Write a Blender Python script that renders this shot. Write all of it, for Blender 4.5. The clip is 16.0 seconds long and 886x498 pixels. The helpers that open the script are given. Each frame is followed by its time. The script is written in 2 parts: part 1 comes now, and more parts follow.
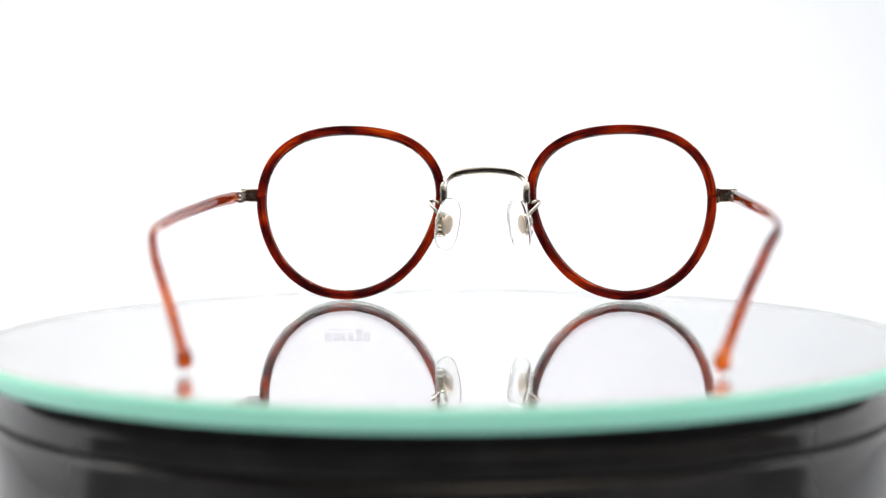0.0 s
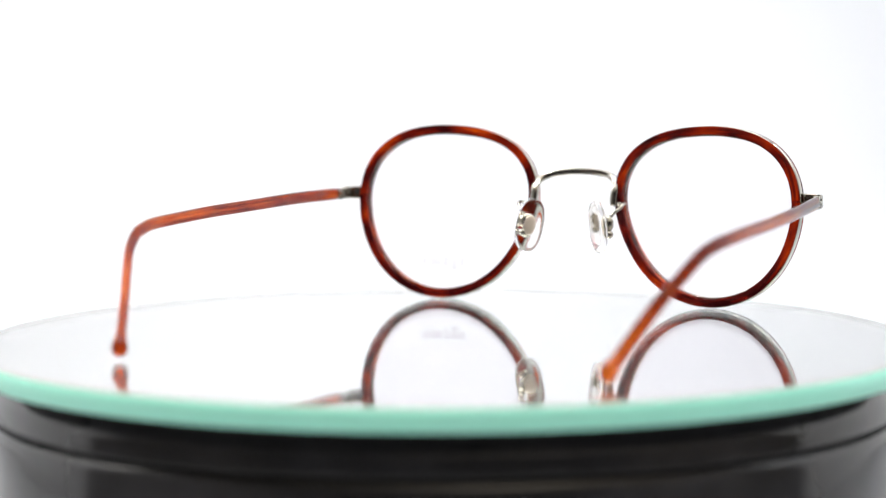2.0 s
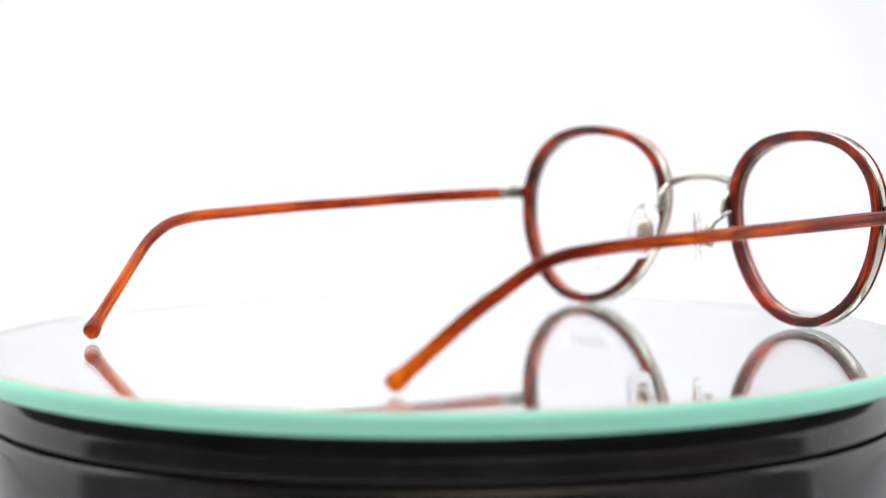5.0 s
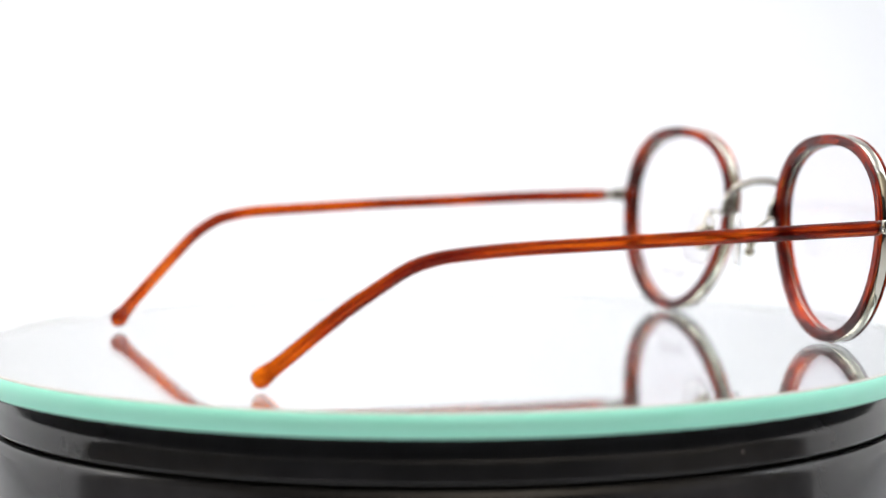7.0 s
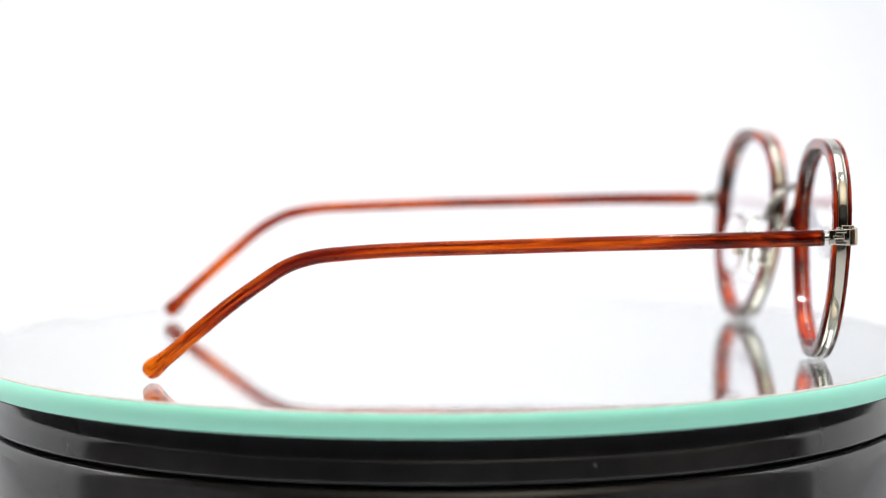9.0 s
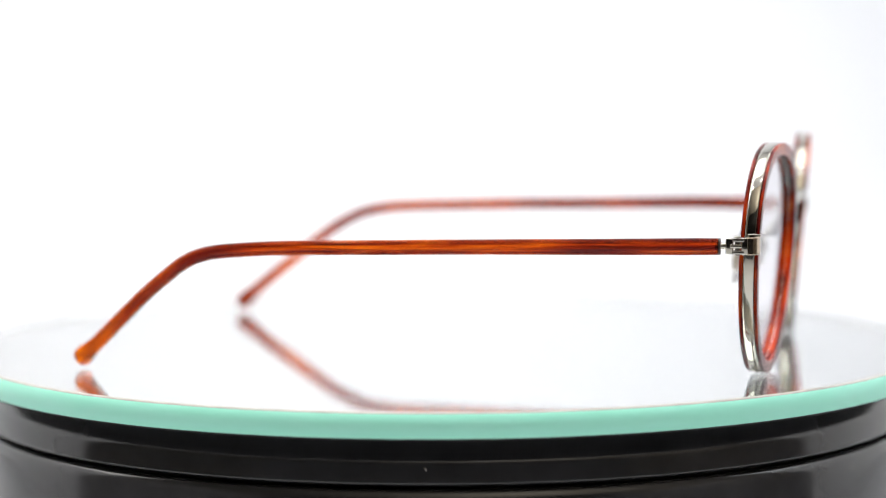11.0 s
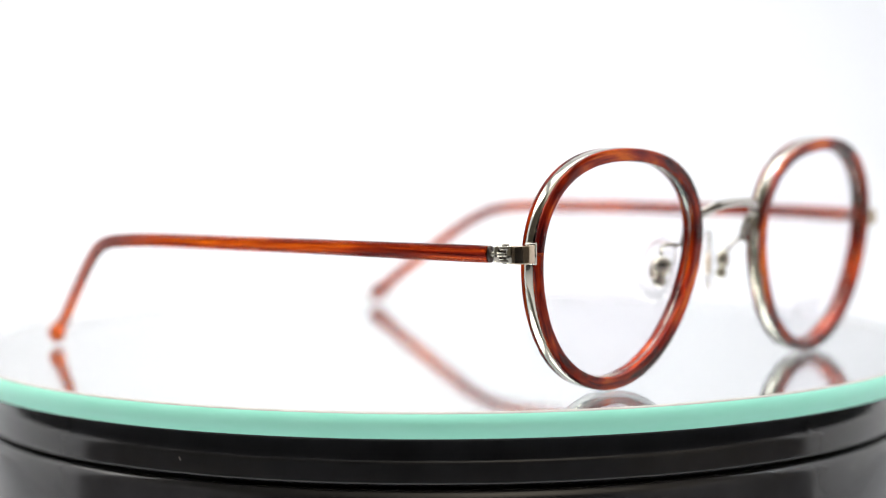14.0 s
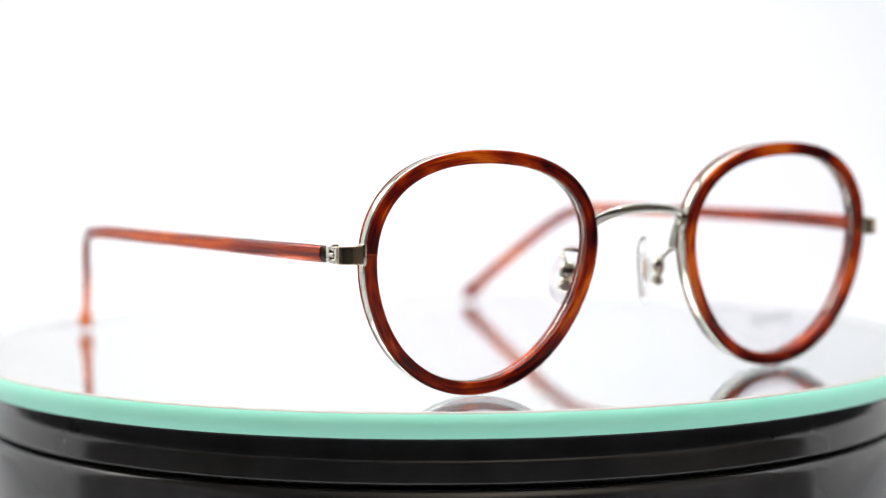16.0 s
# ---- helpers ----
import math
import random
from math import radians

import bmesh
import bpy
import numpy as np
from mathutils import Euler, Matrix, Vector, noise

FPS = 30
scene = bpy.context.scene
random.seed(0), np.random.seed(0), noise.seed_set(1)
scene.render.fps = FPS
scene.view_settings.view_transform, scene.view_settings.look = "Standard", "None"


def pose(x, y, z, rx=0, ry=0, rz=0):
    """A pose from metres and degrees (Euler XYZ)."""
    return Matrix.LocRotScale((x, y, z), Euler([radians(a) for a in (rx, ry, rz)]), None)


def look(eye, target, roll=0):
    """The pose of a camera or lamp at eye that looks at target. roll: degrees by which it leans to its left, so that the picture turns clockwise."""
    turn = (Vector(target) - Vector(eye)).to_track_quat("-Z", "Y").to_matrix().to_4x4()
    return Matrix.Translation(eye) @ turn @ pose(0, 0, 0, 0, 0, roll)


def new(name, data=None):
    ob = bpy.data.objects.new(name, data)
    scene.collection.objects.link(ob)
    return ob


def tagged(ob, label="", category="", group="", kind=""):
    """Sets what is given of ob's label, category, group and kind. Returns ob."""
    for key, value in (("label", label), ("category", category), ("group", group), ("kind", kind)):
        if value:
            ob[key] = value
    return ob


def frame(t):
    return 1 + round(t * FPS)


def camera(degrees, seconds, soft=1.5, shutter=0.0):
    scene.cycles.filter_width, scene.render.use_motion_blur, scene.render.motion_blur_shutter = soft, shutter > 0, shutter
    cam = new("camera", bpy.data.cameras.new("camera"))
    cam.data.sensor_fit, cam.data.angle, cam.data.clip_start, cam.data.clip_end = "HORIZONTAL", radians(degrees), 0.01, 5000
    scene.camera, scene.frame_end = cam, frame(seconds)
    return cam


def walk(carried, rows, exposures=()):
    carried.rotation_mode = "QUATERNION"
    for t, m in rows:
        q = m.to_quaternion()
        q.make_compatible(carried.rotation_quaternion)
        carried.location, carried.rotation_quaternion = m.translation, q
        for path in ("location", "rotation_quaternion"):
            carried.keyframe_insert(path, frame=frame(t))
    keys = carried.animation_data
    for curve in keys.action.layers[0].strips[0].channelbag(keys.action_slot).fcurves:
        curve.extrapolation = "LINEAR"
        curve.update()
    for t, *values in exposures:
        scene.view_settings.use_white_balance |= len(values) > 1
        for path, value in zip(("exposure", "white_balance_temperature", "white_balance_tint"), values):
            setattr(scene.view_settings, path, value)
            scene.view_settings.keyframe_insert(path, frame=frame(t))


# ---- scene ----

# ---------------------------------------------------------------- camera
EXPO = -0.76
cam = camera(22.53, 16.0, soft=1.2)
PITCH = 4.750
EYE = Vector((0.0, -0.5204, 0.0645))


def eye_pose(refocus):
    """The lens, drawn back by 8 mm and dipped a hair while it is focused on the far side."""
    down = radians(PITCH + 0.056 * refocus)
    aim = Vector((-0.00065, math.cos(down), -math.sin(down)))
    e = EYE - aim * 0.0082 * refocus
    return look(e, e + aim, -0.292)


walk(cam, [(0.0, eye_pose(1.0)), (1.5, eye_pose(1.0)), (3.0, eye_pose(1.0)), (3.5, eye_pose(0.5)), (4.2, eye_pose(0.3)),
           (6.3, eye_pose(0.0)), (11.0, eye_pose(0.0)), (16.0, eye_pose(0.0))], exposures=((0.0, EXPO), (16.0, EXPO)))
cam.data.dof.use_dof = True
cam.data.dof.aperture_fstop = 8.3

# ---------------------------------------------------------------- world and light
world = bpy.data.worlds.new("dim_room")
world.use_nodes = True
scene.world = world
world.node_tree.nodes["Background"].inputs[0].default_value = (0.5, 0.5, 0.52, 1)
world.node_tree.nodes["Background"].inputs[1].default_value = 0.05


def area_lamp(name, at, target, power, colour, size, size_y=None):
    d = bpy.data.lights.new(name, "AREA")
    d.energy, d.color, d.size = power, colour, size
    d.shape = "RECTANGLE" if size_y else "DISK"
    if size_y:
        d.size_y = size_y
    ob = new(name, d)
    ob.matrix_world = look(at, target)
    return ob


area_lamp("tent_top_light", (-0.06, 0.16, 0.735), (-0.06, 0.16, 0), 4.3, (0.975, 0.985, 1.0), 0.66, 0.46)
area_lamp("tent_side_light_left", (-0.47, 0.22, 0.36), (0, 0.22, 0.30), 4.1, (1.0, 0.965, 0.89), 0.50, 0.48)
area_lamp("tent_side_light_right", (0.47, 0.22, 0.36), (0, 0.22, 0.30), 1.7, (0.84, 0.92, 1.0), 0.50, 0.48)
# unseen fill lamp, added to brighten the ceiling that the metal mirrors
area_lamp("ceiling_fill", (0.5, -1.3, 0.75), (0.5, -1.3, 2), 60.0, (1.0, 0.94, 0.84), 0.5)
area_lamp("spot_lamp_left", (-0.25, -0.20, 0.70), (0, -0.05, 0), 7.2, (1.0, 0.97, 0.93), 0.018)
area_lamp("spot_lamp_right", (0.25, -0.20, 0.70), (0, -0.05, 0), 6.9, (0.94, 0.97, 1.0), 0.018)


# ---------------------------------------------------------------- materials
def material(name):
    m = bpy.data.materials.new(name)
    m.use_nodes = True
    nt = m.node_tree
    return m, nt, nt.nodes["Principled BSDF"]


def node(nt, kind, **values):
    n = nt.nodes.new(kind)
    for k, v in values.items():
        n.inputs[k].default_value = v
    return n


def ramp(nt, source, stops):
    r = nt.nodes.new("ShaderNodeValToRGB")
    nt.links.new(source, r.inputs[0])
    e = r.color_ramp.elements
    while len(e) < len(stops):
        e.new(0.5)
    for el, (pos, col) in zip(e, stops):
        el.position, el.color = pos, (*col, 1)
    return r.outputs[0]


def mapped(nt, source, scale, shift=(0, 0, 0)):
    n = nt.nodes.new("ShaderNodeMapping")
    n.inputs["Scale"].default_value = scale
    n.inputs["Location"].default_value = shift
    nt.links.new(source, n.inputs[0])
    return n.outputs[0]


def noise_of(nt, vector, scale, detail=3.0, rough=0.55, distort=0.0):
    n = node(nt, "ShaderNodeTexNoise", Scale=scale, Detail=detail, Roughness=rough, Distortion=distort)
    nt.links.new(vector, n.inputs["Vector"])
    return n.outputs["Fac"]


def bump(nt, bsdf, height, strength, distance):
    b = node(nt, "ShaderNodeBump", Strength=strength, Distance=distance)
    nt.links.new(height, b.inputs["Height"])
    nt.links.new(b.outputs[0], bsdf.inputs["Normal"])


def rough_range(nt, bsdf, source, lo, hi):
    n = node(nt, "ShaderNodeMapRange")
    n.inputs["To Min"].default_value, n.inputs["To Max"].default_value = lo, hi
    nt.links.new(source, n.inputs[0])
    nt.links.new(n.outputs[0], bsdf.inputs["Roughness"])


def object_coords(nt):
    return nt.nodes.new("ShaderNodeTexCoord").outputs["Object"]


def acetate(name, shift, clear, patch, streak, along, cross, low, high, fade=0.0, amber=0.16, red=0.032, ior=1.42):
    """Polished tortoise acetate: amber with dark red-brown streaks that run along the piece."""
    m, nt, b = material(name)
    at = nt.nodes.new("ShaderNodeAttribute")
    at.attribute_name = "grain"
    g = at.outputs["Vector"]
    patches = noise_of(nt, mapped(nt, g, (along, 120, 120), shift), 1.0, 2.0, 0.5, 0.3)
    streaks = noise_of(nt, mapped(nt, g, (along * 1.2, cross, cross), shift), 1.0, 4.0, 0.62, 0.5)
    mix = node(nt, "ShaderNodeMath")
    mix.operation = "MULTIPLY_ADD"
    mix.inputs[1].default_value = streak
    nt.links.new(streaks, mix.inputs[0])
    half = node(nt, "ShaderNodeMath")
    half.operation = "MULTIPLY"
    half.inputs[1].default_value = patch
    nt.links.new(patches, half.inputs[0])
    nt.links.new(half.outputs[0], mix.inputs[2])
    value = mix.outputs[0]
    if fade:
        # darker towards the hinge, more amber towards the tip
        split = nt.nodes.new("ShaderNodeSeparateXYZ")
        nt.links.new(g, split.inputs[0])
        length = node(nt, "ShaderNodeMath")
        length.operation = "FRACT"
        nt.links.new(split.outputs[0], length.inputs[0])
        span = node(nt, "ShaderNodeMapRange")
        for key, v in (("From Min", 0.015), ("From Max", 0.10), ("To Min", -fade), ("To Max", 0.3 * fade)):
            span.inputs[key].default_value = v
        nt.links.new(length.outputs[0], span.inputs[0])
        add = node(nt, "ShaderNodeMath")
        nt.links.new(value, add.inputs[0])
        nt.links.new(span.outputs[0], add.inputs[1])
        value = add.outputs[0]
    step = (high - low) / 3
    col = ramp(nt, value, ((low, (0.040, 0.003, 0.004)), (low + step, (0.16, 0.009, 0.005)), (low + 2 * step, (0.44, red, 0.004)), (high, (0.90, amber, 0.007))))
    nt.links.new(col, b.inputs["Base Color"])
    b.inputs["IOR"].default_value = ior
    b.inputs["Specular IOR Level"].default_value = 0.20
    b.inputs["Transmission Weight"].default_value = clear
    b.inputs["Subsurface Weight"].default_value = 0.0
    fine = noise_of(nt, g, 900.0, 2.0)
    rough_range(nt, b, fine, 0.02, 0.05)
    bump(nt, b, noise_of(nt, g, 350.0, 2.0), 0.05, 0.0004)
    return m


ACETATE_FRONT = acetate("tortoise_acetate_rim", (3.1, 0.0, 1.7), 0.35, 0.56, 0.44, 72, 1000, 0.395, 0.625)
ACETATE_BACK = acetate("tortoise_acetate_back", (9.4, 5.0, 0.3), 0.35, 0.56, 0.44, 72, 1000, 0.43, 0.67)
ACETATE_TEMPLE = acetate("tortoise_acetate_temple", (17.2, 2.0, 4.1), 0.88, 0.40, 0.60, 30, 1500, 0.38, 0.595, 0.045, 0.20, 0.044, 1.30)


def metal(name, colour, lo, hi):
    m, nt, b = material(name)
    o = object_coords(nt)
    n = noise_of(nt, o, 420.0, 3.0)
    nt.links.new(ramp(nt, n, ((0.3, [c * 0.93 for c in colour]), (0.7, colour))), b.inputs["Base Color"])
    b.inputs["Metallic"].default_value = 1.0
    rough_range(nt, b, n, lo, hi)
    bump(nt, b, noise_of(nt, o, 1800.0, 2.0), 0.04, 0.0001)
    return m


SILVER = metal("polished_silver_metal", (0.53, 0.51, 0.445), 0.03, 0.07)
PLATE_METAL = metal("beige_pad_plate", (0.78, 0.68, 0.57), 0.38, 0.5)
# near-black colour stands for the shade between knuckles; also on the cut ends
DARK_GAP = metal("dark_gap_metal", (0.10, 0.085, 0.08), 0.2, 0.4)
# silver endpiece tinted brown: the beige room's reflection put into its colour
ROOM_TINTED_SILVER = metal("room_tinted_silver_metal", (0.46, 0.37, 0.28), 0.10, 0.2)
SATIN = metal("satin_silver_metal", (0.40, 0.38, 0.35), 0.10, 0.22)


def clear_glass(name, tint, ior, rough=0.0):
    m, nt, b = material(name)
    b.inputs["Base Color"].default_value = (*tint, 1)
    b.inputs["Transmission Weight"].default_value = 1.0
    b.inputs["IOR"].default_value = ior
    b.inputs["Roughness"].default_value = rough
    return m


LENS = clear_glass("clear_demo_lens", (0.958, 0.938, 0.962), 1.18)
PAD = clear_glass("clear_silicone", (0.95, 0.945, 0.94), 1.33, 0.08)
PLATE = clear_glass("mirror_plate_glass", (0.985, 0.997, 0.99), 1.52)

m, nt, b = material("silvered_backing")
b.inputs["Base Color"].default_value = (0.97, 0.975, 0.97, 1)
# not quite full metal: a pale haze over the reflections, put into the material
b.inputs["Metallic"].default_value, b.inputs["Roughness"].default_value = 0.93, 0.0
rough_range(nt, b, noise_of(nt, object_coords(nt), 60.0, 2.0), 0.0, 0.012)
MIRROR = m

m, nt, b = material("ground_green_glass_edge")
o = object_coords(nt)
nt.links.new(ramp(nt, noise_of(nt, mapped(nt, o, (1, 1, 6)), 90.0, 3.0), ((0.3, (0.38, 0.95, 0.75)), (0.7, (0.42, 0.97, 0.79)))), b.inputs["Base Color"])
rough_range(nt, b, noise_of(nt, o, 700.0, 2.0), 0.35, 0.5)
b.inputs["Transmission Weight"].default_value = 0.12
b.inputs["IOR"].default_value = 1.5
EDGE = m

m, nt, b = material("gloss_black_plastic")
o = object_coords(nt)
scuffs = noise_of(nt, o, 55.0, 5.0, 0.6)
nt.links.new(ramp(nt, scuffs, ((0.3, (0.016, 0.016, 0.017)), (0.75, (0.028, 0.028, 0.031)))), b.inputs["Base Color"])
rough_range(nt, b, scuffs, 0.08, 0.17)
b.inputs["Specular IOR Level"].default_value = 0.44
BLACK = m

m, nt, b = material("matt_black_rubber")
b.inputs["Base Color"].default_value = (0.008, 0.008, 0.008, 1)
b.inputs["Roughness"].default_value = 0.7
RUBBER = m

m, nt, b = material("grey_lens_print")
b.inputs["Base Color"].default_value = (0.30, 0.30, 0.33, 1)
b.inputs["Roughness"].default_value = 0.6
b.inputs["Alpha"].default_value = 0.10
PRINT = m


def plain(name, colour, rough, scale, vary):
    m, nt, b = material(name)
    n = noise_of(nt, object_coords(nt), scale, 4.0)
    nt.links.new(ramp(nt, n, ((0.3, [c * (1 - vary) for c in colour]), (0.7, colour))), b.inputs["Base Color"])
    b.inputs["Roughness"].default_value = rough
    bump(nt, b, n, 0.05, 0.002)
    return m


PAPER = plain("white_backdrop_paper", (0.66, 0.668, 0.692), 0.8, 3.0, 0.015)
CLOTH = plain("white_tent_cloth", (0.88, 0.88, 0.88), 0.9, 6.0, 0.02)
ROOM = plain("beige_room_paint", (0.60, 0.56, 0.50), 0.85, 1.2, 0.12)
DARK = plain("dark_grey_cloth", (0.045, 0.045, 0.05), 0.9, 2.0, 0.3)
ARRIS = plain("ground_glass_arris", (0.42, 0.40, 0.36), 0.5, 200.0, 0.2)


# ---------------------------------------------------------------- mesh tools
def mesh_of(name, verts, faces, mat, grain=None, smooth=True):
    me = bpy.data.meshes.new(name)
    me.from_pydata([tuple(v) for v in verts], [], faces)
    me.materials.append(mat)
    if grain is not None:
        a = me.attributes.new("grain", "FLOAT_VECTOR", "POINT")
        a.data.foreach_set("vector", np.asarray(grain, dtype=np.float32).ravel())
    bm = bmesh.new()
    bm.from_mesh(me)
    bmesh.ops.recalc_face_normals(bm, faces=bm.faces)
    bm.to_mesh(me)
    bm.free()
    if smooth:
        me.shade_smooth()
    return me


def part(name, me, parent, label=""):
    ob = new(name, me)
    ob.parent = parent
    return tagged(ob, label)


def bm_part(name, bm, mat, parent, label="", smooth=True):
    me = bpy.data.meshes.new(name)
    bmesh.ops.recalc_face_normals(bm, faces=bm.faces)
    bm.to_mesh(me)
    bm.free()
    me.materials.append(mat)
    if smooth:
        me.shade_smooth()
    return part(name, me, parent, label)


def lathe(profile, n=256, closed=True):
    """A turned form about z; profile: (radius, height) pairs from the inside out."""
    verts, faces = [], []
    k = len(profile)
    for i in range(n):
        a = 2 * math.pi * i / n
        for r, z in profile:
            verts.append((r * math.cos(a), r * math.sin(a), z))
    for i in range(n):
        j = (i + 1) % n
        for q in range(k if closed else k - 1):
            w = (q + 1) % k
            faces.append((i * k + q, j * k + q, j * k + w, i * k + w))
    return verts, faces


def rounded_section(w, h, n=16, power=3.2):
    """A rounded rectangle of w by h."""
    out = []
    for i in range(n):
        a = 2 * math.pi * (i + 0.5) / n
        c, s = math.cos(a), math.sin(a)
        out.append((0.5 * w * math.copysign(abs(c) ** (2 / power), c), 0.5 * h * math.copysign(abs(s) ** (2 / power), s)))
    return out


def flat_section(w, h, r, seg=3):
    """A rectangle of w by h with small round corners and truly flat sides."""
    out = []
    e = 0.25 * r
    for cx, cy, a0 in ((1, 1, 0), (-1, 1, 90), (-1, -1, 180), (1, -1, 270)):
        x, y = cx * (w / 2 - r), cy * (h / 2 - r)
        arc = [radians(a0 + 90 * i / seg) for i in range(seg + 1)]
        pts = [(x + r * math.cos(a), y + r * math.sin(a)) for a in arc]
        t0 = (math.sin(arc[0]) * e, -math.cos(arc[0]) * e)
        t1 = (-math.sin(arc[-1]) * e, math.cos(arc[-1]) * e)
        out += [(pts[0][0] + t0[0], pts[0][1] + t0[1])] + pts + [(pts[-1][0] + t1[0], pts[-1][1] + t1[1])]
    return out


def smooth_path(points, n):
    """Catmull-Rom through the points, n samples, evenly spaced along it."""
    p = np.array(points, float)
    p = np.vstack([2 * p[0] - p[1], p, 2 * p[-1] - p[-2]])
    dense = []
    for i in range(1, len(p) - 2):
        for t in np.linspace(0, 1, 24, endpoint=False):
            a, b_, c, d = p[i - 1], p[i], p[i + 1], p[i + 2]
            dense.append(0.5 * (2 * b_ + (c - a) * t + (2 * a - 5 * b_ + 4 * c - d) * t * t + (3 * b_ - a - 3 * c + d) * t ** 3))
    dense.append(p[-2])
    dense = np.array(dense)
    s = np.concatenate([[0], np.cumsum(np.linalg.norm(np.diff(dense, axis=0), axis=1))])
    u = np.linspace(0, s[-1], n)
    return np.stack([np.interp(u, s, dense[:, k]) for k in range(dense.shape[1])], 1), u


def tube(points, section_at, n, up=(0, 0, 1), caps=True):
    """Sweeps a section along a path. section_at(f): (across, up) offsets at the fraction f of the way."""
    path, u = smooth_path(points, n)
    tang = np.gradient(path, axis=0)
    tang /= np.linalg.norm(tang, axis=1)[:, None]
    verts, faces, grain = [], [], []
    for i in range(n):
        side = np.cross(tang[i], up)
        side /= np.linalg.norm(side)
        top = np.cross(side, tang[i])
        sec = section_at(i / (n - 1))
        k = len(sec)
        for a, b_ in sec:
            verts.append(path[i] + side * a + top * b_)
            grain.append((u[i], a, b_))
    for i in range(n - 1):
        for q in range(k):
            w = (q + 1) % k
            faces.append((i * k + q, (i + 1) * k + q, (i + 1) * k + w, i * k + w))
    if caps:
        faces.append(tuple(range(k)))
        faces.append(tuple((n - 1) * k + q for q in range(k)))
    return verts, faces, grain


def round_bar(radius, k=12):
    return lambda f: [(radius * math.cos(2 * math.pi * i / k), radius * math.sin(2 * math.pi * i / k)) for i in range(k)]


def block(size, m, bevel=0.0003, segments=2):
    bm = bmesh.new()
    bmesh.ops.create_cube(bm, size=1, matrix=Matrix.Diagonal((*size, 1)))
    bmesh.ops.bevel(bm, geom=bm.edges[:], offset=bevel, segments=segments, affect="EDGES", profile=0.5)
    bm.transform(m)
    return bm


def ball(radius, m, scale=(1, 1, 1), u=20, v=12):
    bm = bmesh.new()
    bmesh.ops.create_uvsphere(bm, u_segments=u, v_segments=v, radius=radius)
    bm.transform(m @ Matrix.Diagonal((*scale, 1)))
    return bm


def drum(radius, depth, m, bevel=0.00012, n=24):
    bm = bmesh.new()
    bmesh.ops.create_cone(bm, cap_ends=True, segments=n, radius1=radius, radius2=radius, depth=depth)
    rim = [e for e in bm.edges if abs(e.verts[0].co.z - e.verts[1].co.z) < 1e-9]
    bmesh.ops.bevel(bm, geom=rim, offset=bevel, segments=2, affect="EDGES", profile=0.5)
    bm.transform(m)
    return bm


# ---------------------------------------------------------------- the light tent and the room round it
TABLE_Z = -0.066


def slab(name, lo, hi, mat, label, category):
    bm = bmesh.new()
    size = [b_ - a for a, b_ in zip(lo, hi)]
    mid = [(a + b_) / 2 for a, b_ in zip(lo, hi)]
    bmesh.ops.create_cube(bm, size=1, matrix=Matrix.Translation(mid) @ Matrix.Diagonal((*size, 1)))
    ob = bm_part(name, bm, mat, None, label, smooth=False)
    return tagged(ob, "", category, "", "structure")


def backdrop():
    """A sheet of white paper that lies on the table and sweeps up behind."""
    prof = [(-0.52, TABLE_Z)] + [(0.42 + 0.25 * math.sin(a), TABLE_Z + 0.25 - 0.25 * math.cos(a)) for a in np.linspace(0, math.pi / 2, 24)] + [(0.67, 0.74)]
    verts, faces = [], []
    for off in (0.0, -0.002):
        for i, (y, z) in enumerate(prof):
            a = prof[max(i - 1, 0)]
            c = prof[min(i + 1, len(prof) - 1)]
            d = Vector((c[0] - a[0], c[1] - a[1])).normalized()
            for x in (-0.475, 0.475):
                verts.append((x, y + d.y * -off, z + d.x * off))
    k = len(prof)
    for layer in (0, 1):
        for i in range(k - 1):
            j = layer * 2 * k + 2 * i
            faces.append((j, j + 1, j + 3, j + 2))
    for i in range(k - 1):
        for s in (0, 1):
            j = 2 * i + s
            faces.append((j, j + 2, j + 2 + 2 * k, j + 2 * k))
    faces.append((0, 1, 1 + 2 * k, 2 * k))
    e = 2 * (k - 1)
    faces.append((e, e + 1, e + 1 + 2 * k, e + 2 * k))
    ob = new("backdrop", mesh_of("backdrop", verts, faces, PAPER))
    return tagged(ob, "seamless white paper sweep behind the turntable, overexposed", "backdrop", "", "structure")


backdrop()
slab("tent_wall_left", (-0.50, -0.05, TABLE_Z), (-0.48, 0.70, 0.76), CLOTH, "white cloth side of the light tent", "wall")
slab("tent_wall_right", (0.48, -0.05, TABLE_Z), (0.50, 0.70, 0.76), CLOTH, "white cloth side of the light tent", "wall")
slab("tent_wall_back", (-0.48, 0.69, TABLE_Z), (0.48, 0.70, 0.76), CLOTH, "white cloth back of the light tent", "wall")
slab("tent_ceiling", (-0.50, -0.30, 0.762), (0.50, 0.70, 0.78), CLOTH, "white cloth top of the light tent", "ceiling")
slab("table_top", (-0.9, -0.95, TABLE_Z - 0.034), (0.9, 0.95, TABLE_Z - 0.004), DARK, "dark grey table under the light tent", "table")
slab("floor", (-2.0, -2.2, -0.86), (2.0, 2.0, -0.82), DARK, "dark grey floor of a dim room", "floor")
slab("ceiling", (-2.0, -2.2, 1.7), (2.0, 2.0, 1.74), ROOM, "beige ceiling of a dim room", "ceiling")
# added out of view: a dark area behind the camera for the metal to mirror
slab("dark_fill_wall", (-2.0, -2.24, -0.82), (2.0, -2.2, 1.7), DARK, "unseen dark grey wall added behind the camera to darken reflections", "wall")
slab("wall_north", (-2.0, 2.0, -0.82), (2.0, 2.04, 1.7), ROOM, "beige wall of a dim room", "wall")
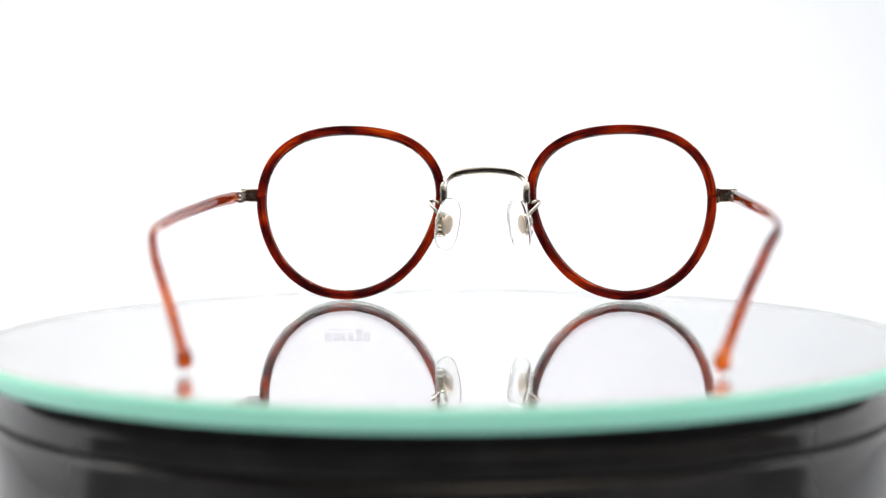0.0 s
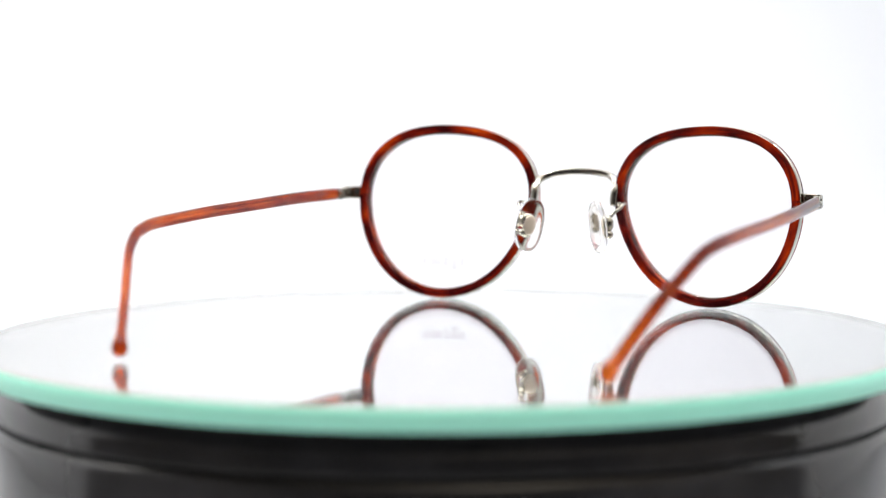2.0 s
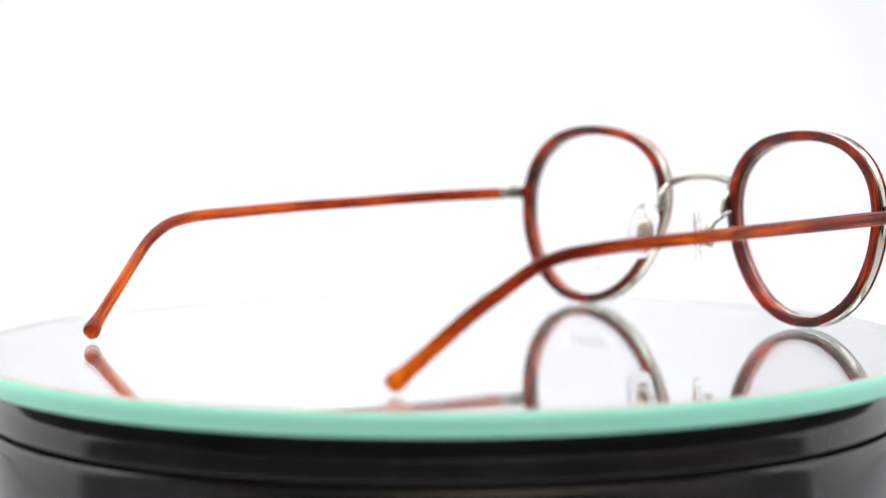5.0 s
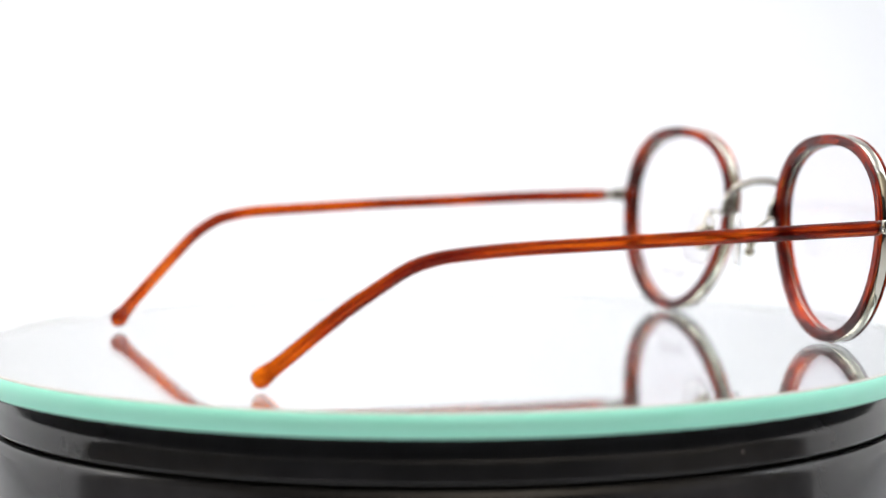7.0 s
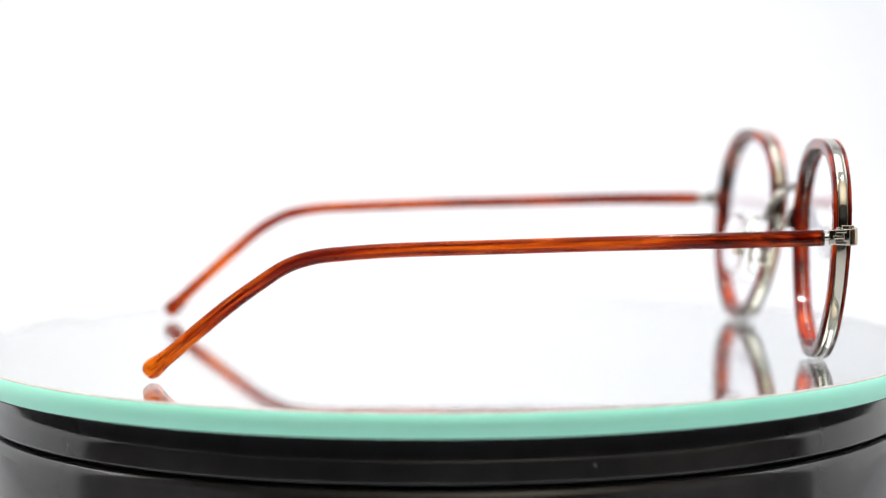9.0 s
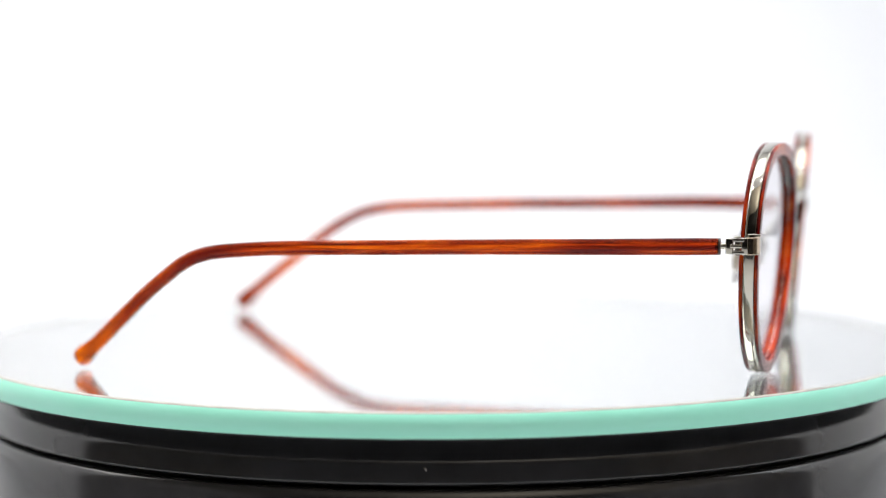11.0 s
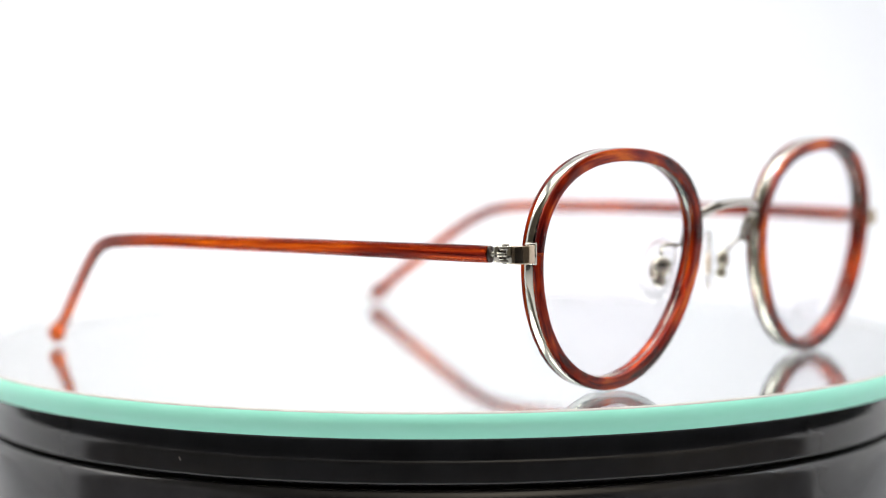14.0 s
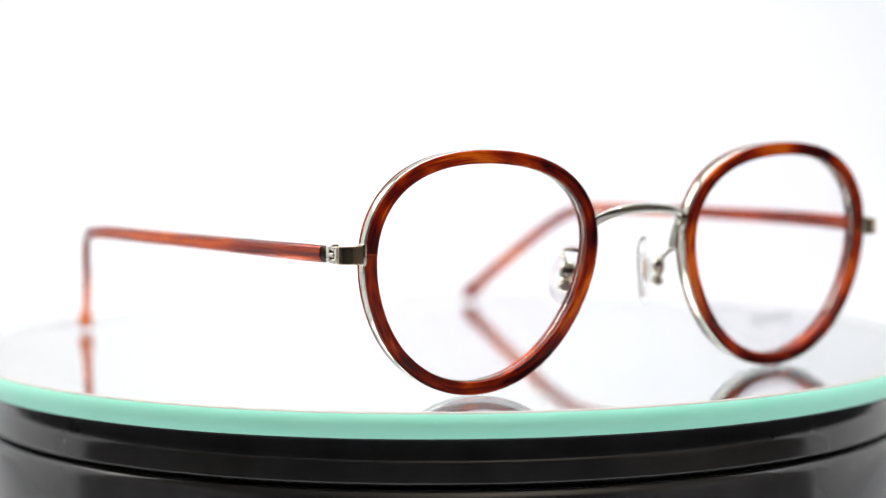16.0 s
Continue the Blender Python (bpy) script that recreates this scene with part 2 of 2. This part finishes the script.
slab("wall_west", (-2.04, -2.24, -0.82), (-2.0, 2.04, 1.7), ROOM, "beige wall of a dim room", "wall")
slab("wall_east", (2.0, -2.24, -0.82), (2.04, 2.04, 1.7), ROOM, "beige wall of a dim room", "wall")

# ---------------------------------------------------------------- the turntable
PLATE_R, PLATE_T = 0.1107, 0.0051


def turntable():
    top = tagged(new("turntable"), "rotating display turntable with round mirror plate and black rim", "turntable")
    # plate: clear top, silvered underside
    r, t, n = PLATE_R - 0.0004, PLATE_T, 256
    ring = [(math.cos(2 * math.pi * i / n), math.sin(2 * math.pi * i / n)) for i in range(n)]
    verts = [(r * c, r * s, 0.0) for c, s in ring] + [(PLATE_R * c, PLATE_R * s, -0.0004) for c, s in ring]
    verts += [(PLATE_R * c, PLATE_R * s, -t) for c, s in ring]
    faces = [tuple(range(n))] + [(i, n + i, n + (i + 1) % n, (i + 1) % n) for i in range(n)]
    faces += [(n + i, 2 * n + i, 2 * n + (i + 1) % n, n + (i + 1) % n) for i in range(n)]
    faces.append(tuple(2 * n + i for i in reversed(range(n))))
    me = mesh_of("mirror_plate", verts, faces, PLATE, smooth=False)
    me.materials.append(MIRROR)
    me.materials.append(EDGE)
    me.materials.append(ARRIS)
    for p in me.polygons:
        if len(p.vertices) > 4:
            p.material_index = 0 if p.center.z > -0.001 else 1
        else:
            p.material_index = 3 if p.center.z > -0.0003 else 2
            p.use_smooth = True
    part("mirror_plate", me, top, "round mirror of thick glass with a pale green ground edge")
    v, f = lathe([(0.060, -0.0057), (0.1042, -0.0057), (0.1044, -0.0066), (0.1049, -0.0078), (0.1056, -0.0090), (0.1063, -0.0100), (0.1067, -0.0108), (0.1068, -0.0136), (0.1069, -0.0140), (0.1069, -0.0143), (0.1067, -0.0146), (0.060, -0.0146)])
    vb, fb = lathe([(0.050, -0.0052), (0.1099, -0.0052), (0.1099, -0.0056), (0.050, -0.0056)])
    part("backing_board", mesh_of("backing_board", vb, fb, RUBBER, smooth=False), top, "black backing under the mirror")
    # made-up white ring that pales the green edge where it shows through the glass
    q = PLATE_R - 0.0003
    vs, fs = lathe([(q, -0.0007), (q - 0.0001, -0.0007), (q - 0.0001, -0.0050), (q, -0.0050)])
    part("edge_lightener", mesh_of("edge_lightener", vs, fs, CLOTH, smooth=False), top, "white ring added inside the ground edge to lighten it")
    a = radians(11.3)
    bm_part("scratch", block((0.0001, 0.0002, 0.0008), pose(0.1067 * math.cos(a), 0.1067 * math.sin(a), -0.0115, 25, 0, 11.3), 0.00003, 1), SATIN, top)
    part("rotating_rim", mesh_of("rotating_rim", v, f, BLACK), top, "gloss black plastic rim under the mirror")
    return top


def turntable_base():
    base = tagged(new("pedestal"), "gloss black plastic drum that carries the turntable", "pedestal")
    base.location = (0, 0, TABLE_Z)
    z = -TABLE_Z
    v, f = lathe([(0.050, z - 0.0155), (0.1066, z - 0.0155), (0.1076, z - 0.0159), (0.1080, z - 0.0180), (0.1086, z - 0.040), (0.1092, 0.006), (0.1082, 0.003), (0.050, 0.003)])
    part("drum", mesh_of("drum", v, f, BLACK), base)
    v, f = lathe([(0.045, z - 0.0160), (0.1046, z - 0.0160), (0.1046, z - 0.0142), (0.045, z - 0.0142)])
    part("seam_ring", mesh_of("seam_ring", v, f, RUBBER), base, "dark gap under the turning rim")
    for i in range(4):
        a = math.pi / 4 + i * math.pi / 2
        bm_part("foot", drum(0.012, 0.0032, pose(0.085 * math.cos(a), 0.085 * math.sin(a), 0.0016), 0.0004), RUBBER, base)
    return base


TURNTABLE = turntable()
turntable_base()

# ---------------------------------------------------------------- the eyeglasses
MID_X = 0.00510
# each rim: centre, lean of its top and turn of its outer side, by side
RIM = {1: ((0.04214, 0.08110, 0.02500), radians(2.8), radians(3.75)), -1: ((-0.03275, 0.08090, 0.02482), radians(4.9), radians(3.7))}
# outline of a rim in its own plane: radius by angle, as a short Fourier sum in millimetres
R0 = 25.05
HARMONICS = ((0.004, -0.006), (0.922, -0.432), (-0.210, 1.010), (-0.246, -0.124), (0.006, 0.075), (-0.039, -0.008))
LAYERS = {"front": (0.0, 0.00066), "metal": (0.00067, 0.00304), "back": (0.00305, 0.00385)}

# the printed mark, in the lens plane in millimetres: outward from, outward to, up from, up to
PRINT_BARS = ((7.2, 5.3, -16.0, -13.7), (4.8, 1.4, -16.0, -13.7), (0.9, -0.9, -16.1, -13.7), (-1.4, -3.3, -17.0, -13.7), (-3.6, -5.4, -16.1, -13.7), (6.1, 3.3, -17.1, -16.8), (2.7, -0.5, -17.1, -16.8), (-1.7, -3.9, -17.1, -16.8))


def outline(n):
    a = np.linspace(0, 2 * math.pi, n, endpoint=False) + radians(9.0)
    r = R0 + sum(c * np.cos(k * a) + s * np.sin(k * a) for k, (c, s) in enumerate(HARMONICS, 1))
    p = np.stack([r * np.cos(a), r * np.sin(a)], 1) * 0.001
    t = np.roll(p, -1, 0) - np.roll(p, 1, 0)
    t /= np.linalg.norm(t, axis=1)[:, None]
    nrm = np.stack([t[:, 1], -t[:, 0]], 1)
    s = np.concatenate([[0], np.cumsum(np.linalg.norm(np.diff(p, axis=0), axis=1))])
    return p, nrm, s


def rim_place(u, v, w, side):
    """From the rim's plane (outward, up, forward) to the glasses' space."""
    (cx, cy, cz), lean, turn = RIM[side]
    y = w * math.cos(lean) + v * math.sin(lean)
    z = v * math.cos(lean) - w * math.sin(lean)
    x = u * math.cos(turn) + y * math.sin(turn)
    y = -u * math.sin(turn) + y * math.cos(turn)
    return (cx + side * x, cy + y, cz + z)


def rim_ring(side, out, inn, w0, w1, corner, n=200, phase=0.0, dome=0.0):
    """A ring along the rim's outline, from out to inn metres off it, between two depths; its seam lies under the endpiece."""
    p, nrm, s = outline(n)
    sec = rounded_section(out - inn, w1 - w0, 28, dome) if dome else flat_section(out - inn, w1 - w0, corner)
    k = len(sec)
    mid, dep = (out + inn) / 2, -(w0 + w1) / 2
    verts, faces, grain = [], [], []
    for i in range(n):
        for a, b_ in sec:
            q = p[i] + nrm[i] * (mid + a)
            verts.append(rim_place(q[0], q[1], dep + b_, side))
            grain.append((s[i] + phase, a, b_))
    for i in range(n):
        j = (i + 1) % n
        for q in range(k):
            w = (q + 1) % k
            faces.append((i * k + q, j * k + q, j * k + w, i * k + w))
    return verts, faces, grain


def lens_mesh(side):
    """A demo lens, slightly domed, its edge inside the groove of the rim."""
    n = 96
    fractions = (0.02, 0.3, 0.6, 0.85, 0.955, 0.99, 0.997, 1.0)
    rings = len(fractions) - 1
    p, nrm, _ = outline(n)
    p = p - nrm * 0.0019
    verts, faces = [], []
    for depth in (0.0015, 0.0019):
        for f in fractions:
            dome = 0.0003 * (1 - f * f)
            for q in p:
                verts.append(rim_place(q[0] * f, q[1] * f, -depth + dome, side))
    step = n * (rings + 1)
    for layer in (0, 1):
        for r in range(rings):
            for i in range(n):
                j = (i + 1) % n
                a = layer * step + r * n
                faces.append((a + i, a + j, a + n + j, a + n + i))
        faces.append(tuple(layer * step + i for i in range(n)))
    for i in range(n):
        j = (i + 1) % n
        a = rings * n
        faces.append((a + i, a + j, step + a + j, step + a + i))
    return mesh_of("lens", verts, faces, LENS)


def temple_points(side):
    if side > 0:
        pts = [(72.4, 72.2, 28.7), (74.5, 50.0, 28.5), (76.6, 25.0, 28.3), (77.6, 5.0, 28.0), (77.7, -15.0, 27.6), (76.9, -26.0, 26.9), (75.8, -32.0, 26.1), (74.2, -37.3, 24.2),
               (72.0, -43.0, 20.4), (69.5, -48.6, 16.2), (67.2, -54.2, 11.5), (65.0, -59.8, 6.6), (63.4, -64.2, 3.0), (62.8, -66.2, 1.3)]
    else:
        pts = [(-63.3, 72.2, 28.7), (-64.8, 50.0, 28.7), (-65.9, 25.0, 28.2), (-66.1, 5.0, 27.9), (-65.4, -15.0, 27.4), (-64.4, -26.0, 27.1), (-63.5, -32.0, 26.5), (-62.5, -37.3, 25.3),
               (-60.7, -43.3, 22.2), (-58.0, -49.1, 17.7), (-55.1, -54.9, 12.8), (-52.4, -60.6, 7.9), (-50.0, -65.8, 3.2), (-49.2, -67.6, 1.4)]
    return [(x * 0.001, y * 0.001, z * 0.001) for x, y, z in pts]


def temple_section(f):
    """Height and width along the temple, with a bulb at the end."""
    keys = ((0.0, 1.9, 3.3), (0.03, 2.0, 3.4), (0.3, 2.0, 3.1), (0.6, 2.1, 3.0), (0.75, 2.2, 3.0), (0.95, 2.2, 3.3), (0.968, 2.5, 3.5), (0.978, 3.3, 4.0), (0.985, 3.7, 4.2), (0.990, 3.7, 4.2), (0.996, 2.8, 3.3), (1.0, 1.2, 1.4))
    x = [k[0] for k in keys]
    w = np.interp(f, x, [k[1] for k in keys]) * 0.001
    h = np.interp(f, x, [k[2] for k in keys]) * 0.001
    return rounded_section(w, h, 16, 2.5)


def pad_form(m):
    """A flat oval cushion, thickest along its middle."""
    bm = bmesh.new()
    bmesh.ops.create_uvsphere(bm, u_segments=36, v_segments=24, radius=1.0)
    for v in bm.verts:
        x, y, z = v.co
        r = math.hypot(y, z)
        thick = 0.00085 * max(1 - r ** 7, 0.0) ** 0.5
        a = math.atan2(z, y)
        wide = (abs(math.cos(a)) ** 2.7 + abs(math.sin(a)) ** 2.7) ** (-1 / 2.7)
        v.co = (math.copysign(thick, x) if abs(x) > 1e-6 else 0.0, y * wide * 0.0038, z * wide * 0.0071)
    bm.transform(m)
    return bm


def eyeglasses():
    g = tagged(new("eyeglasses"), "round silver eyeglasses with tortoise acetate rims on the mirror", "eyeglasses")
    for side in (1, -1):
        # rim: acetate ring, metal rim, acetate ring
        v, f, gr = rim_ring(side, 0.0, -0.0026, *LAYERS["front"], 0.00030, phase=0.2 * side, dome=5.0)
        rim = part("rim", mesh_of("front_ring", v, f, ACETATE_FRONT, gr), g, "tortoise acetate rim, amber and dark red-brown")
        v, f, gr = rim_ring(side, -0.0001, -0.0024, *LAYERS["back"], 0.00034, phase=0.5 * side + 1, dome=5.0)
        part("back_ring", mesh_of("back_ring", v, f, ACETATE_BACK, gr), rim)
        v, f, gr = rim_ring(side, -0.0014, -0.00250, 0.00060, 0.00310, 0.0002, phase=0.3 * side + 2)
        part("inner_liner", mesh_of("inner_liner", v, f, ACETATE_BACK, gr), rim, "dark tortoise inner wall of the rim")
        v, f, gr = rim_ring(side, -0.0016, -0.00272, 0.00140, 0.00195, 0.00015)
        part("eyewire", mesh_of("eyewire", v, f, SILVER), rim, "thin silver wire that holds the lens")
        v, f, gr = rim_ring(side, 0.00006, -0.0013, *LAYERS["metal"], 0.00045, dome=3.4)
        part("metal_rim", mesh_of("metal_rim", v, f, SILVER), rim, "polished silver metal band between the acetate rings")
        lens = part("lens", lens_mesh(side), g, "clear demo lens")
        lens.visible_shadow = False
        # nose pad; one sits a little closer to the bridge than the other
        inset = 0.9 if side > 0 else 0.0
        arm = [(13.2, 77.6, 27.0), (14.6, 77.4, 27.3), (15.3, 76.0, 27.2), (14.8, 74.6, 26.2), (13.2, 73.5, 24.6), (12.2, 72.9, 22.4)]
        v, f, gr = tube([(MID_X + side * (x - inset) * 0.001, y * 0.001, z * 0.001) for x, y, z in arm], round_bar(0.00045, 10), 36)
        wire = part("pad_arm", mesh_of("pad_arm", v, f, SILVER), g, "bent silver wire pad arm")
        turn = pose(0, 0, 0, 0, 0, 232) @ pose(0, 0, 0, 12) if side > 0 else pose(0, 0, 0, 0, 0, -52) @ pose(0, 0, 0, -12)
        place = Matrix.Translation((MID_X + side * (0.0101 - 0.001 * inset), 0.0703, 0.0215)) @ turn
        pad = bm_part("nose_pad", pad_form(place), PAD, g, "clear silicone nose pad")
        pad.visible_shadow = False
        bm_part("pad_plate", ball(0.001, place @ Matrix.Translation((-0.0003, 0, 0)), (0.30, 1.7, 2.7)), PLATE_METAL, pad, "oval beige metal plate inside the clear pad")
        bm_part("pad_mount", ball(0.0020, place @ Matrix.Translation((-0.0032, 0, 0.0008)), (0.75, 1.0, 1.15)), SILVER, pad, "round silver pad mount")
        bm_part("pad_cup", ball(0.0017, place @ Matrix.Translation((-0.0029, 0, -0.0023)), (0.8, 1.0, 0.75)), SILVER, pad)
        # endpiece and hinge
        end = [(62.4, 79.2, 28.8), (64.6, 79.5, 28.8), (66.0, 79.3, 28.8), (66.9, 78.6, 28.8), (67.1, 77.7, 28.8)]
        v, f, gr = tube([(MID_X + side * x * 0.001, y * 0.001, z * 0.001) for x, y, z in end], lambda q: flat_section(0.0012, 0.0037 - 0.0003 * q, 0.0002), 28)
        ep = part("endpiece", mesh_of("endpiece", v, f, ROOM_TINTED_SILVER), g, "rectangular silver endpiece")
        bracket = block((0.0007, 0.0026, 0.0042), pose(MID_X + side * 0.0628, 0.0787, 0.0288, 0, 0, -side * 4), 0.0002)
        bm_part("bracket", bracket, SILVER, ep, "polished bracket soldered to the rim")
        hx = MID_X + side * 0.0670
        bm_part("hinge_leaf", block((0.0016, 0.0013, 0.0034), pose(hx, 0.0773, 0.0288), 0.0002), SILVER, ep)
        bm_part("hinge_leaf", block((0.0016, 0.0014, 0.0031), pose(hx, 0.0743, 0.0288), 0.0002), SILVER, ep)
        for i, (y, z) in enumerate(((0.0761, 0.0300), (0.0756, 0.0288), (0.0761, 0.0276))):
            bm_part("hinge_knuckle", block((0.0017 + 0.0002 * (i == 1), 0.0024, 0.0008), pose(hx, y, z), 0.0002), SILVER if i == 1 else SATIN, ep)
        bm_part("hinge_screw", drum(0.00055, 0.0036, pose(hx, 0.0759, 0.0288)), DARK_GAP, ep)
        bm_part("screw_head", drum(0.0007, 0.0004, pose(hx, 0.0759, 0.0306), 0.0001), SILVER, ep)
        bm_part("rivet", drum(0.0007, 0.0006, pose(MID_X + side * 0.0652, 0.0787, 0.0288, 90, 0, side * 12), 0.0001), RUBBER, ep, "dark rivet")
        # temple
        v, f, gr = tube(temple_points(side), temple_section, 280)
        gr = [(a + (1.0 if side > 0 else 3.0), b_, c) for a, b_, c in gr]
        # the temple's origin lies at its hinge
        hinge = Vector(((MID_X + side * 0.0670), 0.0710, 0.0287))
        me = mesh_of("temple", v, f, ACETATE_TEMPLE, gr)
        me.transform(Matrix.Translation(-hinge))
        tem = part("temple", me, g, "slender tortoise acetate temple with a bulb tip")
        tem.location = hinge
        if side > 0:
            cam.data.dof.focus_object = tem  # the lens keeps the near hinge in focus
        v, f, gr = tube([(0.0, y, z) for y, z in ((0.0006, 0.0), (0.0016, 0.0), (0.0030, 0.0001))], round_bar(0.0007), 8)
        part("temple_core", mesh_of("temple_core", v, f, SILVER), tem, "silver core wire")
        collar = part("collar", mesh_of("collar", *lathe([(0.0002, -0.0003), (0.00145, -0.0003), (0.0015, 0.0), (0.00145, 0.0003), (0.0002, 0.0003)], 24), DARK_GAP), tem, "dark cut end of the acetate")
        collar.matrix_basis = pose(side * 0.0001, 0.0013, 0, 90, 0, 0) @ Matrix.Diagonal((0.68, 1.1, 1, 1))
    # bridge
    arch = [(-11.9, 78.0, 26.6), (-11.8, 78.6, 28.8), (-11.9, 79.4, 31.0), (-11.5, 80.9, 32.8), (-9.6, 82.4, 34.2), (-6.0, 83.3, 35.1), (0.0, 83.7, 35.5),
            (5.6, 83.3, 35.1), (8.8, 82.4, 34.2), (10.5, 80.9, 32.8), (10.9, 79.4, 31.0), (10.8, 78.6, 28.8), (11.0, 78.0, 26.6)]
    v, f, gr = tube([(MID_X + x * 0.001, y * 0.001, z * 0.001) for x, y, z in arch], lambda q: rounded_section(0.0020, 0.0018, 16, 3.0), 80, up=(0, 1, 0))
    part("bridge", mesh_of("bridge", v, f, SATIN), g, "arched silver metal bridge")
    # pale mark printed on the back of one lens: bars and a thin underline
    for x0, x1, z0, z1 in PRINT_BARS:
        v = [rim_place(x * 0.001, z * 0.001, w, -1) for w in (-0.00193, -0.00197) for x, z in ((x0, z0), (x1, z0), (x1, z1), (x0, z1))]
        f = [(0, 1, 2, 3), (4, 5, 6, 7), (0, 1, 5, 4), (1, 2, 6, 5), (2, 3, 7, 6), (3, 0, 4, 7)]
        part("lens_print", mesh_of("lens_print", v, f, PRINT, smooth=False), g, "pale grey printed mark")
    return g


GLASSES = eyeglasses()


# ---------------------------------------------------------------- what turns
def motions():
    """The plate and the glasses on it turn clockwise at an even rate."""
    turned = ((0.0, 4.80), (1.5, 18.58), (3.0, 32.05), (4.2, 43.26), (6.5, 63.75), (9.0, 85.87), (11.5, 107.74), (13.5, 125.74), (16.0, 147.82))
    rows = [(t, pose(0, 0, 0, 0, 0, -a)) for t, a in turned]
    walk(TURNTABLE, rows)
    walk(GLASSES, rows)


motions()
